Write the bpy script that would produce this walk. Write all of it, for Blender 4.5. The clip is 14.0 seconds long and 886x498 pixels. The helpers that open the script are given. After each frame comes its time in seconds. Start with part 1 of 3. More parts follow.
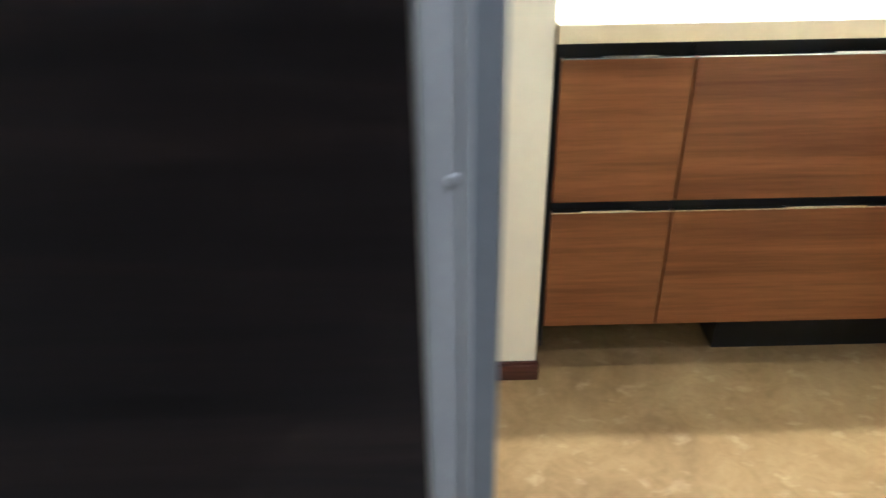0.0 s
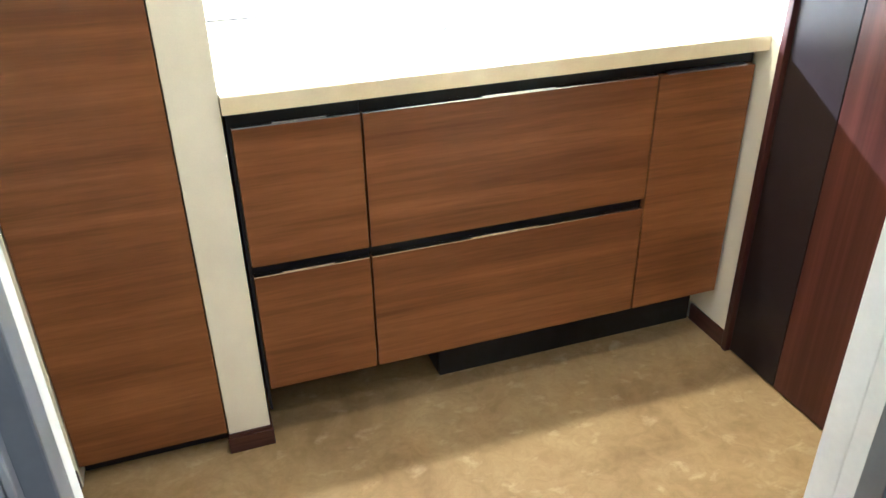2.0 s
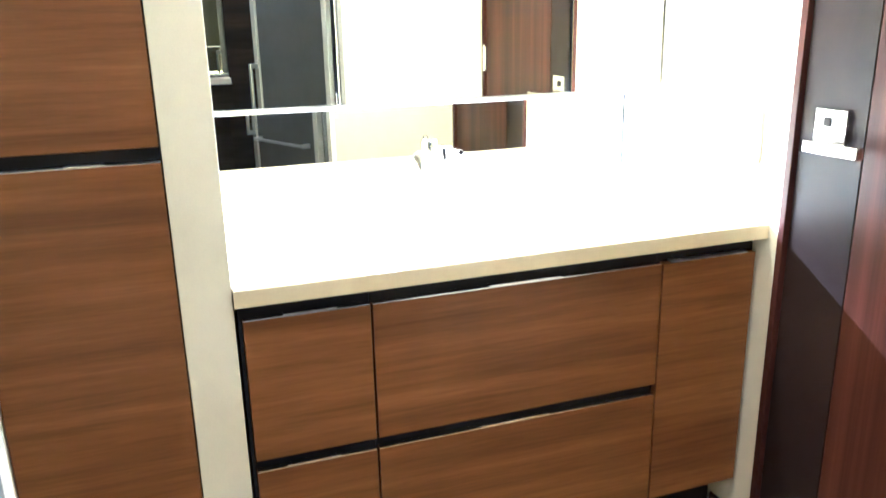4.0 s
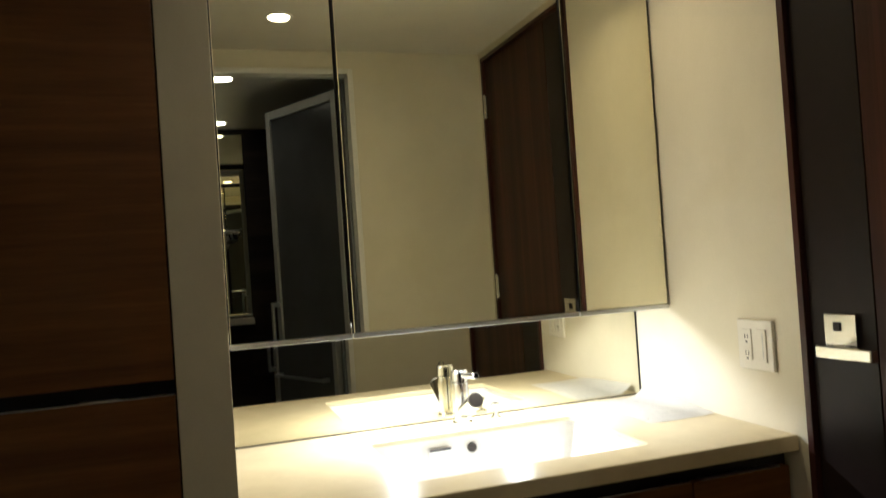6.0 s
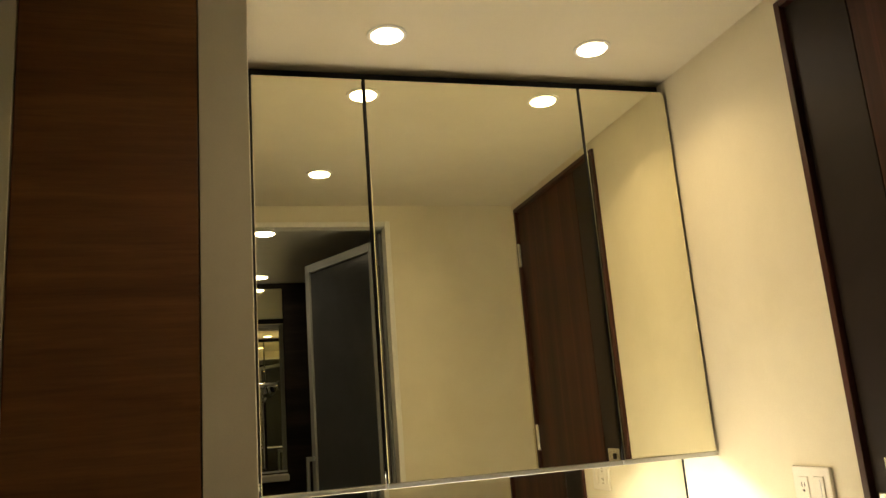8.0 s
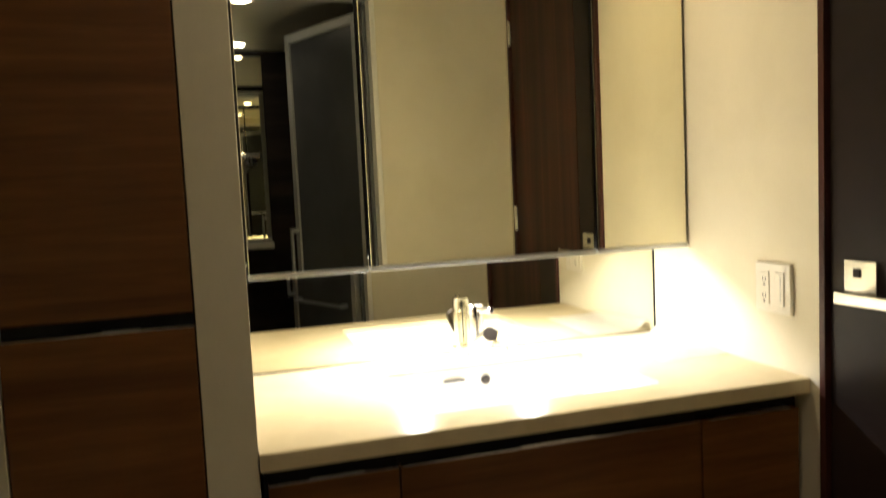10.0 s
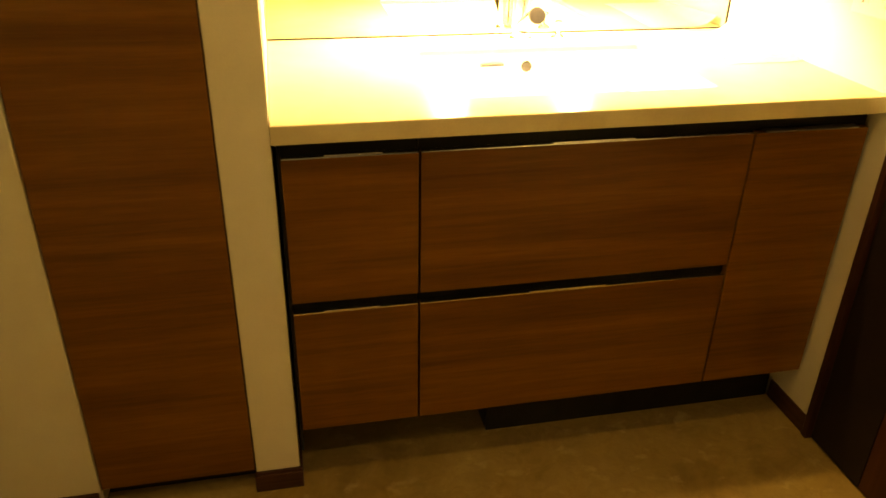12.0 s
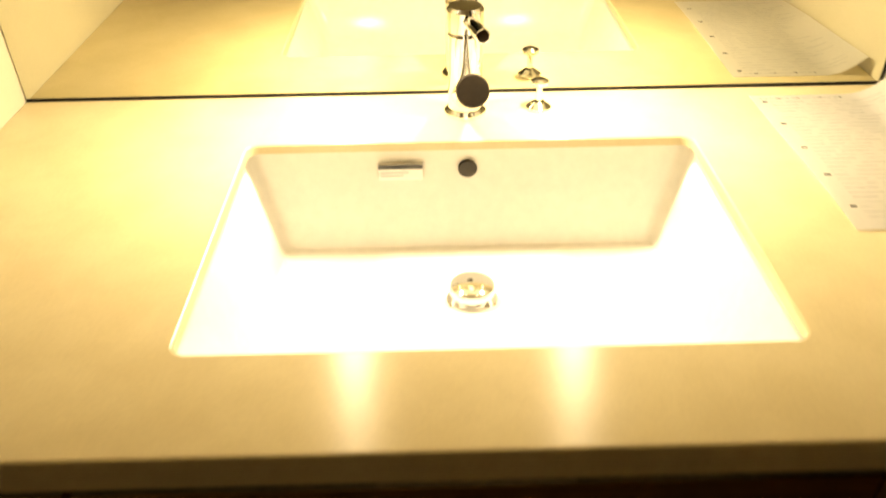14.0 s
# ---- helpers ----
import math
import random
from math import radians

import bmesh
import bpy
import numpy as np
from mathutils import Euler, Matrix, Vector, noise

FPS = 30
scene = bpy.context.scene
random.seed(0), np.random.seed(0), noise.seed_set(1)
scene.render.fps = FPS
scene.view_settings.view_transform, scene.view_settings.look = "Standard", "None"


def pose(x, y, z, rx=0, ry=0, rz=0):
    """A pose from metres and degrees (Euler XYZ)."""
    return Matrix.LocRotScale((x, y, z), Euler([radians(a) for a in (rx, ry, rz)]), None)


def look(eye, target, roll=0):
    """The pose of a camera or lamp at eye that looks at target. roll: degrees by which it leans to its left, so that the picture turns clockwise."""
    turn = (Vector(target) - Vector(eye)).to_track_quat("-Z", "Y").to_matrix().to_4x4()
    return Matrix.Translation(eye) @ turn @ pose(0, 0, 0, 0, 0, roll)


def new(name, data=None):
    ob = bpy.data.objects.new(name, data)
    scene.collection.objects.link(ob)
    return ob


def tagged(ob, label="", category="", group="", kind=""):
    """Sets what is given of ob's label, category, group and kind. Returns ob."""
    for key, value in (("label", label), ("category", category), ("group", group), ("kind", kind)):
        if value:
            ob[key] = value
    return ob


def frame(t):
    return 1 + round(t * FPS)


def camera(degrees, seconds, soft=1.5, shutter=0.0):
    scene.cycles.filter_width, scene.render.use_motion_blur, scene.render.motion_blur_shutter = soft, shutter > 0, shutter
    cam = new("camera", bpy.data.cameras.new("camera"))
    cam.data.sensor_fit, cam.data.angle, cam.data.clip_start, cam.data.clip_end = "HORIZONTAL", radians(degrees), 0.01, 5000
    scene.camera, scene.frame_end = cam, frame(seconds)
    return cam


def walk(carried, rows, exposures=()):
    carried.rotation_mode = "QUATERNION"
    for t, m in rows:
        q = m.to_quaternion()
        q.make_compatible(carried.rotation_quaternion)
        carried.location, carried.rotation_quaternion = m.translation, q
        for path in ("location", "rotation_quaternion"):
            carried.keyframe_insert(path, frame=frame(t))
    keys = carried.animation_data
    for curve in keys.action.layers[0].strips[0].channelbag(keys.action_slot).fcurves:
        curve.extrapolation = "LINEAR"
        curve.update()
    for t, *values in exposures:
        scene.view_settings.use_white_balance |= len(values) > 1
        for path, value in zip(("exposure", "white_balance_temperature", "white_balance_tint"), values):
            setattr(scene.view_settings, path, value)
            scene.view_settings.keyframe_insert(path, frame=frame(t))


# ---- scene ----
cam = camera(59.7, 14.0, shutter=0.4)
walk(cam, [
    (0, look((-0.210, -1.307, 1.167), (-0.195, 0.394, 0.116), -1.0)),
    (0.2, look((-0.142, -1.300, 1.196), (-0.094, 0.388, 0.124), -1.4)),
    (0.5, look((-0.149, -1.311, 1.203), (0.020, 0.388, 0.160), -1.9)),
    (1, look((-0.110, -1.326, 1.203), (0.347, 0.349, 0.210), -1.2)),
    (1.5, look((-0.069, -1.339, 1.204), (0.451, 0.332, 0.237), -0.8)),
    (2, look((-0.059, -1.343, 1.208), (0.515, 0.311, 0.242), -0.9)),
    (2.5, look((-0.068, -1.343, 1.208), (0.518, 0.314, 0.254), -0.9)),
    (3, look((-0.072, -1.335, 1.215), (0.536, 0.362, 0.349), -1.1)),
    (3.5, look((-0.077, -1.312, 1.245), (0.566, 0.441, 0.529), -0.7)),
    (3.7, look((-0.073, -1.317, 1.248), (0.563, 0.463, 0.594), -0.8)),
    (6, look((-0.051, -1.351, 1.227), (0.573, 0.549, 1.254), -3.9)),
    (6.5, look((-0.046, -1.357, 1.228), (0.565, 0.537, 1.436), -4.2)),
    (7, look((-0.045, -1.350, 1.224), (0.543, 0.529, 1.578), -5.0)),
    (7.2, look((-0.049, -1.349, 1.215), (0.526, 0.518, 1.644), -5.1)),
    (9.3, look((-0.032, -1.362, 1.199), (0.496, 0.538, 1.536), -4.1)),
    (9.5, look((-0.046, -1.359, 1.208), (0.504, 0.550, 1.436), -3.9)),
    (10, look((-0.043, -1.347, 1.253), (0.520, 0.565, 1.086), -2.7)),
    (10.5, look((-0.029, -1.348, 1.250), (0.481, 0.520, 0.749), -1.9)),
    (11, look((-0.025, -1.332, 1.235), (0.452, 0.455, 0.472), -1.0)),
    (11.3, look((-0.012, -1.332, 1.225), (0.459, 0.454, 0.455), -0.5)),
    (11.5, look((-0.009, -1.327, 1.234), (0.474, 0.404, 0.354), 1.8)),
    (11.8, look((0.008, -1.295, 1.228), (0.403, 0.442, 0.320), 1.7)),
    (12, look((0.027, -1.228, 1.215), (0.406, 0.499, 0.279), 1.2)),
    (12.3, look((0.091, -1.083, 1.218), (0.440, 0.612, 0.217), 3.0)),
    (12.5, look((0.119, -0.984, 1.238), (0.468, 0.708, 0.231), 5.1)),
    (12.8, look((0.171, -0.862, 1.228), (0.466, 0.810, 0.175), 3.5)),
    (13, look((0.214, -0.767, 1.218), (0.489, 0.882, 0.120), 3.9)),
    (13.1, look((0.247, -0.715, 1.216), (0.528, 0.928, 0.110), 4.0)),
    (13.3, look((0.336, -0.621, 1.223), (0.584, 1.012, 0.095), 3.4)),
    (13.5, look((0.399, -0.542, 1.230), (0.569, 1.087, 0.082), 1.8)),
    (13.6, look((0.428, -0.506, 1.233), (0.598, 1.098, 0.050), 1.8)),
    (14, look((0.551, -0.363, 1.245), (0.572, 1.254, 0.068), -0.9)),
], exposures=[
    (0.0, 2.95, 3900, 14), (1.0, 2.9, 3900, 14), (2.5, 2.95, 3900, 14), (3.0, 3.0, 3900, 14), (3.7, 3.1, 3850, 14), (5.8, -0.7, 4600, 12), (6.2, -0.95, 4850, 12), (6.6, -0.8, 5400, 13), (7.2, -0.4, 5600, 14), (9.5, -0.2, 5050, 13), (10.0, -0.3, 5050, 13),
    (10.5, -0.95, 5200, 12), (11.0, -1.0, 5400, 11), (11.3, -0.8, 5600, 10), (11.5, -0.45, 6300, 9), (11.8, 0.7, 9500, 7), (12.0, 1.05, 11000, 6), (12.5, 1.95, 12500, 6), (13.1, 1.55, 12000, 6), (13.3, 1.2, 8000, 6), (13.6, 0.3, 6300, 6), (14.0, -1.3, 7500, 7),
])

# ---- light ----
WARM = (1.0, 0.67, 0.27)
BATHL = (1.0, 0.73, 0.40)
P_DOWN, P_FRONT, P_UNDER, P_BATH = 2.05, 0.70, 10.3, 0.86

world = bpy.data.worlds.new("world")
scene.world = world
world.use_nodes = True
world.node_tree.nodes["Background"].inputs[0].default_value = (0.05, 0.045, 0.04, 1)
world.node_tree.nodes["Background"].inputs[1].default_value = 0.02


def down_lamp(x, y, z, power, color, spread):
    d = bpy.data.lights.new("downlight_lamp", "AREA")
    d.shape, d.size, d.energy, d.color, d.spread = "DISK", 0.068, power, color, radians(spread)
    new("downlight_lamp", d).matrix_world = pose(x, y, z)


LAMPS = [(0.329, 0.261), (0.859, 0.268), (0.285, -0.423)]
BATH_LAMPS = [(0.128, -1.25), (0.143, -2.28)]
for (lx, ly), power in zip(LAMPS, (P_DOWN, P_DOWN, P_FRONT)):
    down_lamp(lx, ly, 2.0775, power, WARM, 128)
for lx, ly in BATH_LAMPS:
    down_lamp(lx, ly, 2.0695, P_BATH, BATHL, 112)
UNDER = [(0.43, 0.505), (0.75, 0.505)]
for lx, ly in UNDER:
    ud = bpy.data.lights.new("under_cabinet_lamp", "AREA")
    ud.shape, ud.size, ud.energy, ud.color = "DISK", 0.044, P_UNDER, (1.0, 0.84, 0.60)
    new("under_cabinet_lamp", ud).matrix_world = pose(lx, ly, 1.0845)


# ---- materials ----
def nodes(name):
    m = bpy.data.materials.new(name)
    m.use_nodes = True
    nt = m.node_tree
    return m, nt, nt.nodes["Principled BSDF"]


def link(nt, a, b):
    nt.links.new(a, b)


def coords(nt, scale, shift=False):
    geo = nt.nodes.new("ShaderNodeNewGeometry")
    mp = nt.nodes.new("ShaderNodeMapping")
    mp.inputs["Scale"].default_value = scale
    if shift:
        info = nt.nodes.new("ShaderNodeObjectInfo")
        mul = nt.nodes.new("ShaderNodeVectorMath")
        mul.operation = "SCALE"
        mul.inputs["Scale"].default_value = 7.0
        comb = nt.nodes.new("ShaderNodeCombineXYZ")
        for k in range(3):
            link(nt, info.outputs["Random"], comb.inputs[k])
        link(nt, comb.outputs[0], mul.inputs[0])
        add = nt.nodes.new("ShaderNodeVectorMath")
        link(nt, geo.outputs["Position"], add.inputs[0])
        link(nt, mul.outputs[0], add.inputs[1])
        link(nt, add.outputs[0], mp.inputs[0])
    else:
        link(nt, geo.outputs["Position"], mp.inputs[0])
    return mp.outputs[0]


def noise_tex(nt, vec, scale, detail=4.0, rough=0.55, distort=0.0):
    n = nt.nodes.new("ShaderNodeTexNoise")
    n.inputs["Scale"].default_value, n.inputs["Detail"].default_value = scale, detail
    n.inputs["Roughness"].default_value, n.inputs["Distortion"].default_value = rough, distort
    link(nt, vec, n.inputs["Vector"])
    return n.outputs["Fac"]


def ramp(nt, fac, stops):
    r = nt.nodes.new("ShaderNodeValToRGB")
    el = r.color_ramp.elements
    while len(el) < len(stops):
        el.new(0.5)
    for e, (p, c) in zip(el, stops):
        e.position, e.color = p, (*c, 1)
    link(nt, fac, r.inputs[0])
    return r.outputs[0]


def mixc(nt, kind, fac, a, b):
    m = nt.nodes.new("ShaderNodeMix")
    m.data_type, m.blend_type = "RGBA", kind
    m.inputs[0].default_value = fac
    link(nt, a, m.inputs[6])
    link(nt, b, m.inputs[7])
    return m.outputs[2]


def bump(nt, bsdf, height, strength, dist=0.002):
    b = nt.nodes.new("ShaderNodeBump")
    b.inputs["Strength"].default_value, b.inputs["Distance"].default_value = strength, dist
    link(nt, height, b.inputs["Height"])
    link(nt, b.outputs[0], bsdf.inputs["Normal"])


def wood(name, dark, mid, light, grain, rough=0.38, coat=0.0, spec=0.3):
    """Veneer; grain is the scale of the long figure along x, y, z."""
    m, nt, b = nodes(name)
    v = coords(nt, grain, True)
    broad = noise_tex(nt, v, 1.0, 5, 0.6, 0.6)
    fine = noise_tex(nt, coords(nt, tuple(g * 7 for g in grain), True), 1.0, 6, 0.7, 0.2)
    c1 = ramp(nt, broad, [(0.30, dark), (0.5, mid), (0.72, light)])
    c2 = ramp(nt, fine, [(0.3, (0.62, 0.58, 0.55)), (0.62, (1, 1, 1))])
    link(nt, mixc(nt, "MULTIPLY", 0.8, c1, c2), b.inputs["Base Color"])
    b.inputs["Roughness"].default_value = rough
    b.inputs["Coat Weight"].default_value = coat
    b.inputs["Specular IOR Level"].default_value = spec
    b.inputs["Coat Roughness"].default_value = 0.25
    bump(nt, b, fine, 0.12, 0.001)
    return m


def mottled(name, a, c, scale=8.0, rough=0.5, fine=180.0, bumpy=0.1, spec=0.5, dist=0.001, lo=0.35, hi=0.65):
    m, nt, b = nodes(name)
    v = coords(nt, (1, 1, 1))
    big = noise_tex(nt, v, scale, 5, 0.6, 0.4)
    small = noise_tex(nt, v, fine, 3, 0.6)
    c1 = ramp(nt, big, [(lo, a), (hi, c)])
    c2 = ramp(nt, small, [(0.25, (0.9, 0.9, 0.9)), (0.75, (1, 1, 1))])
    link(nt, mixc(nt, "MULTIPLY", 0.7, c1, c2), b.inputs["Base Color"])
    b.inputs["Roughness"].default_value = rough
    b.inputs["Specular IOR Level"].default_value = spec
    bump(nt, b, small, bumpy, dist)
    return m


def stone_floor():
    """Sheet flooring printed like honed sandstone, with pale flecks."""
    m, nt, b = nodes("sandstone-look sheet floor")
    v = coords(nt, (1, 1, 1))
    big = noise_tex(nt, v, 4.5, 6, 0.62, 0.9)
    mid = noise_tex(nt, v, 22.0, 5, 0.6, 1.6)
    fleck = noise_tex(nt, coords(nt, (1.0, 1.5, 1)), 14.0, 4, 0.55, 0.35)
    small = noise_tex(nt, v, 160.0, 3, 0.6)
    c = ramp(nt, big, [(0.32, (0.205, 0.134, 0.048)), (0.52, (0.275, 0.190, 0.074)), (0.70, (0.330, 0.236, 0.100))])
    c = mixc(nt, "MULTIPLY", 0.75, c, ramp(nt, mid, [(0.32, (0.78, 0.74, 0.68)), (0.6, (1, 1, 1))]))
    c = mixc(nt, "SCREEN", 1.0, c, ramp(nt, fleck, [(0.59, (0, 0, 0)), (0.76, (0.18, 0.15, 0.09))]))
    c = mixc(nt, "MULTIPLY", 0.5, c, ramp(nt, small, [(0.25, (0.85, 0.85, 0.85)), (0.75, (1, 1, 1))]))
    link(nt, c, b.inputs["Base Color"])
    b.inputs["Roughness"].default_value = 0.46
    b.inputs["Specular IOR Level"].default_value = 0.35
    bump(nt, b, small, 0.08, 0.001)
    return m


def metal(name, color, rough, brushed=None):
    m, nt, b = nodes(name)
    b.inputs["Metallic"].default_value = 1.0
    b.inputs["Base Color"].default_value = (*color, 1)
    v = coords(nt, brushed or (60, 60, 60))
    n = noise_tex(nt, v, 1.0, 3)
    r = nt.nodes.new("ShaderNodeMapRange")
    r.inputs["To Min"].default_value, r.inputs["To Max"].default_value = rough * 0.75, rough * 1.3
    link(nt, n, r.inputs[0])
    link(nt, r.outputs[0], b.inputs["Roughness"])
    return m


def lamp_glow(name, color, strength):
    m, nt, b = nodes(name)
    b.inputs["Emission Color"].default_value = (*color, 1)
    b.inputs["Emission Strength"].default_value = strength
    return m


WOOD = wood("walnut veneer, level grain", (0.116, 0.0425, 0.0095), (0.180, 0.0715, 0.0145), (0.240, 0.102, 0.0230), (0.9, 4, 17))
DOORWOOD = wood("dark red wood, upright grain", (0.026, 0.0085, 0.0055), (0.050, 0.0165, 0.0095), (0.090, 0.030, 0.0165), (13, 13, 0.3), 0.42, spec=0.2)
STILE = mottled("dark brown lacquer", (0.014, 0.009, 0.009), (0.020, 0.013, 0.012), 6, 0.42, 220, 0.05, 0.2)
TRIMWOOD = wood("dark red trim", (0.035, 0.012, 0.009), (0.055, 0.018, 0.013), (0.08, 0.028, 0.018), (20, 20, 2), 0.4)
BASEWOOD = wood("dark brown skirting", (0.03, 0.011, 0.007), (0.055, 0.020, 0.013), (0.08, 0.032, 0.02), (2, 2, 40), 0.4)
WALL = mottled("cream wallpaper", (0.71, 0.665, 0.52), (0.77, 0.725, 0.58), 3, 0.75, 420, 0.25, 0.3)
CEIL = mottled("pale ceiling paper", (0.72, 0.68, 0.56), (0.76, 0.72, 0.60), 3, 0.85, 380, 0.2, 0.2)
WHITE = mottled("white lacquered trim", (0.76, 0.76, 0.74), (0.80, 0.80, 0.78), 5, 0.35, 90, 0.03)
FLOOR = stone_floor()
COUNTER = mottled("beige solid-surface counter", (0.64, 0.55, 0.34), (0.70, 0.61, 0.39), 14, 0.31, 240, 0.02)
# fine sanding marks run along the counter, so lamps smear towards the front edge
COUNTER.node_tree.nodes["Principled BSDF"].inputs["Anisotropic"].default_value = 0.88
sanding = COUNTER.node_tree.nodes.new("ShaderNodeTangent")
sanding.direction_type = "UV_MAP"
link(COUNTER.node_tree, sanding.outputs[0], COUNTER.node_tree.nodes["Principled BSDF"].inputs["Tangent"])
CERAMIC = mottled("white glazed ceramic", (0.84, 0.83, 0.80), (0.86, 0.85, 0.82), 4, 0.08, 60, 0.0)
PLASTIC = mottled("ivory plastic", (0.76, 0.73, 0.65), (0.79, 0.76, 0.68), 10, 0.35, 200, 0.02)
BLACK = mottled("black laminate", (0.010, 0.010, 0.011), (0.016, 0.015, 0.016), 10, 0.5, 150, 0.04, 0.2)
RUBBER = mottled("dark brown rubber", (0.02, 0.014, 0.008), (0.035, 0.024, 0.014), 60, 0.5, 300, 0.1)
PAPER = mottled("white printed paper", (0.88, 0.87, 0.85), (0.91, 0.90, 0.88), 6, 0.7, 300, 0.03)
INK = mottled("grey ink", (0.58, 0.58, 0.58), (0.72, 0.72, 0.72), 90, 0.7, 300, 0.0)
DARKINK = mottled("dark ink", (0.04, 0.04, 0.045), (0.08, 0.08, 0.08), 90, 0.6, 300, 0.0)
ALU = metal("satin aluminium", (0.62, 0.64, 0.67), 0.34, (80, 80, 3))
GREYALU = mottled("grey anodised frame", (0.30, 0.305, 0.318), (0.35, 0.355, 0.368), 4, 0.42, 200, 0.03)
SLATE = mottled("darker blue-grey inner strip", (0.150, 0.160, 0.178), (0.185, 0.195, 0.212), 5, 0.4, 200, 0.03)
CHROME = metal("polished chrome", (0.86, 0.86, 0.86), 0.06)
NICKEL = metal("satin nickel", (0.80, 0.80, 0.80), 0.22, (120, 3, 120))
MIRROR = metal("silvered mirror", (0.88, 0.86, 0.68), 0.004)
DIMMIRROR = metal("grey backsplash mirror", (0.68, 0.66, 0.54), 0.01)
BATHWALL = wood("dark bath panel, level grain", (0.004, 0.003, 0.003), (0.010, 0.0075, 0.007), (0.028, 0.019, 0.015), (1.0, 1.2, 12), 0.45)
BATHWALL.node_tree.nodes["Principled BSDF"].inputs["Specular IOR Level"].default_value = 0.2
BATHWHITE = mottled("white bath panel", (0.60, 0.59, 0.56), (0.66, 0.65, 0.62), 3, 0.4, 120, 0.03)
BATHFLOOR = mottled("grey bath floor", (0.22, 0.21, 0.20), (0.28, 0.27, 0.26), 9, 0.5, 90, 0.2)
SMOKED = mottled("smoked door pane", (0.040, 0.043, 0.050), (0.055, 0.058, 0.066), 5, 0.3, 220, 0.05)
GLOW = lamp_glow("downlight glow", (1.0, 0.72, 0.38), 40.0)
BATHGLOW = lamp_glow("bath downlight glow", (1.0, 0.76, 0.46), 40.0)
STRIP = lamp_glow("under cabinet glow", (1.0, 0.84, 0.60), 6.0)


# ---- building helpers ----
def box(x0, x1, y0, y1, z0, z1, bev=0.0, seg=2):
    bm = bmesh.new()
    bmesh.ops.create_cube(bm, size=1.0)
    for v in bm.verts:
        v.co = ((x0 + x1) / 2 + v.co.x * (x1 - x0), (y0 + y1) / 2 + v.co.y * (y1 - y0), (z0 + z1) / 2 + v.co.z * (z1 - z0))
    if bev:
        bmesh.ops.bevel(bm, geom=bm.edges[:], offset=bev, segments=seg, affect="EDGES", profile=0.5)
    return bm


def rod(p0, p1, r0, r1=None, seg=24, bev=0.0):
    p0, p1 = Vector(p0), Vector(p1)
    bm = bmesh.new()
    bmesh.ops.create_cone(bm, cap_ends=True, segments=seg, radius1=r0, radius2=r0 if r1 is None else r1, depth=(p1 - p0).length)
    if bev:
        rim = [e for e in bm.edges if abs(e.verts[0].co.z - e.verts[1].co.z) < 1e-6]
        bmesh.ops.bevel(bm, geom=rim, offset=bev, segments=2, affect="EDGES", profile=0.5)
    turn = (p1 - p0).to_track_quat("Z", "Y").to_matrix().to_4x4()
    bmesh.ops.transform(bm, matrix=Matrix.Translation((p0 + p1) / 2) @ turn, verts=bm.verts)
    return bm


def lathe(profile, centre, seg=28):
    """Turned shape from (radius, height) pairs round an upright axis."""
    bm = bmesh.new()
    rings = []
    for r, h in profile:
        rings.append([bm.verts.new((centre[0] + r * math.cos(2 * math.pi * k / seg), centre[1] + r * math.sin(2 * math.pi * k / seg), centre[2] + h)) for k in range(seg)])
    for a, c in zip(rings, rings[1:]):
        for k in range(seg):
            bm.faces.new((a[k], a[(k + 1) % seg], c[(k + 1) % seg], c[k]))
    bm.faces.new(rings[0][::-1])
    bm.faces.new(rings[-1])
    bmesh.ops.recalc_face_normals(bm, faces=bm.faces)
    return bm


def join(*bms):
    out = bmesh.new()
    for b in bms:
        me = bpy.data.meshes.new("tmp")
        b.to_mesh(me)
        out.from_mesh(me)
        bpy.data.meshes.remove(me)
        b.free()
    return out


def base_of(ob):
    return ob.matrix_world.translation if ob.parent is None else base_of(ob.parent)


def mesh_ob(name, bm, material, at, smooth=True):
    me = bpy.data.meshes.new(name)
    bmesh.ops.translate(bm, vec=-Vector(at), verts=bm.verts)
    bm.to_mesh(me)
    bm.free()
    me.materials.append(material)
    if smooth:
        me.shade_smooth()
        me.set_sharp_from_angle(angle=radians(21))
    return new(name, me)


def thing(name, at, label, category, group=""):
    ob = new(name)
    ob.empty_display_size = 0.05
    ob.matrix_world = Matrix.Translation(at)
    return tagged(ob, label, category, group)


def part(name, bm, material, parent, label=""):
    root = parent
    while root.parent:
        root = root.parent
    ob = mesh_ob(name, bm, material, root.matrix_basis.translation)
    ob.parent = parent
    return tagged(ob, label)


def solid(name, bm, material, at, label, category, kind="", group=""):
    ob = mesh_ob(name, bm, material, at)
    ob.matrix_world = Matrix.Translation(at)
    return tagged(ob, label, category, group, kind)


def structure(name, bm, material, label, category):
    return solid(name, bm, material, (0, 0, 0), label, category, "structure")


def round_loop(x0, x1, y0, y1, r, k=6):
    pts = []
    for cx, cy, a0 in ((x1 - r, y1 - r, 0), (x0 + r, y1 - r, 90), (x0 + r, y0 + r, 180), (x1 - r, y0 + r, 270)):
        for i in range(k + 1):
            a = radians(a0 + 90 * i / k)
            pts.append((cx + r * math.cos(a), cy + r * math.sin(a)))
    return pts


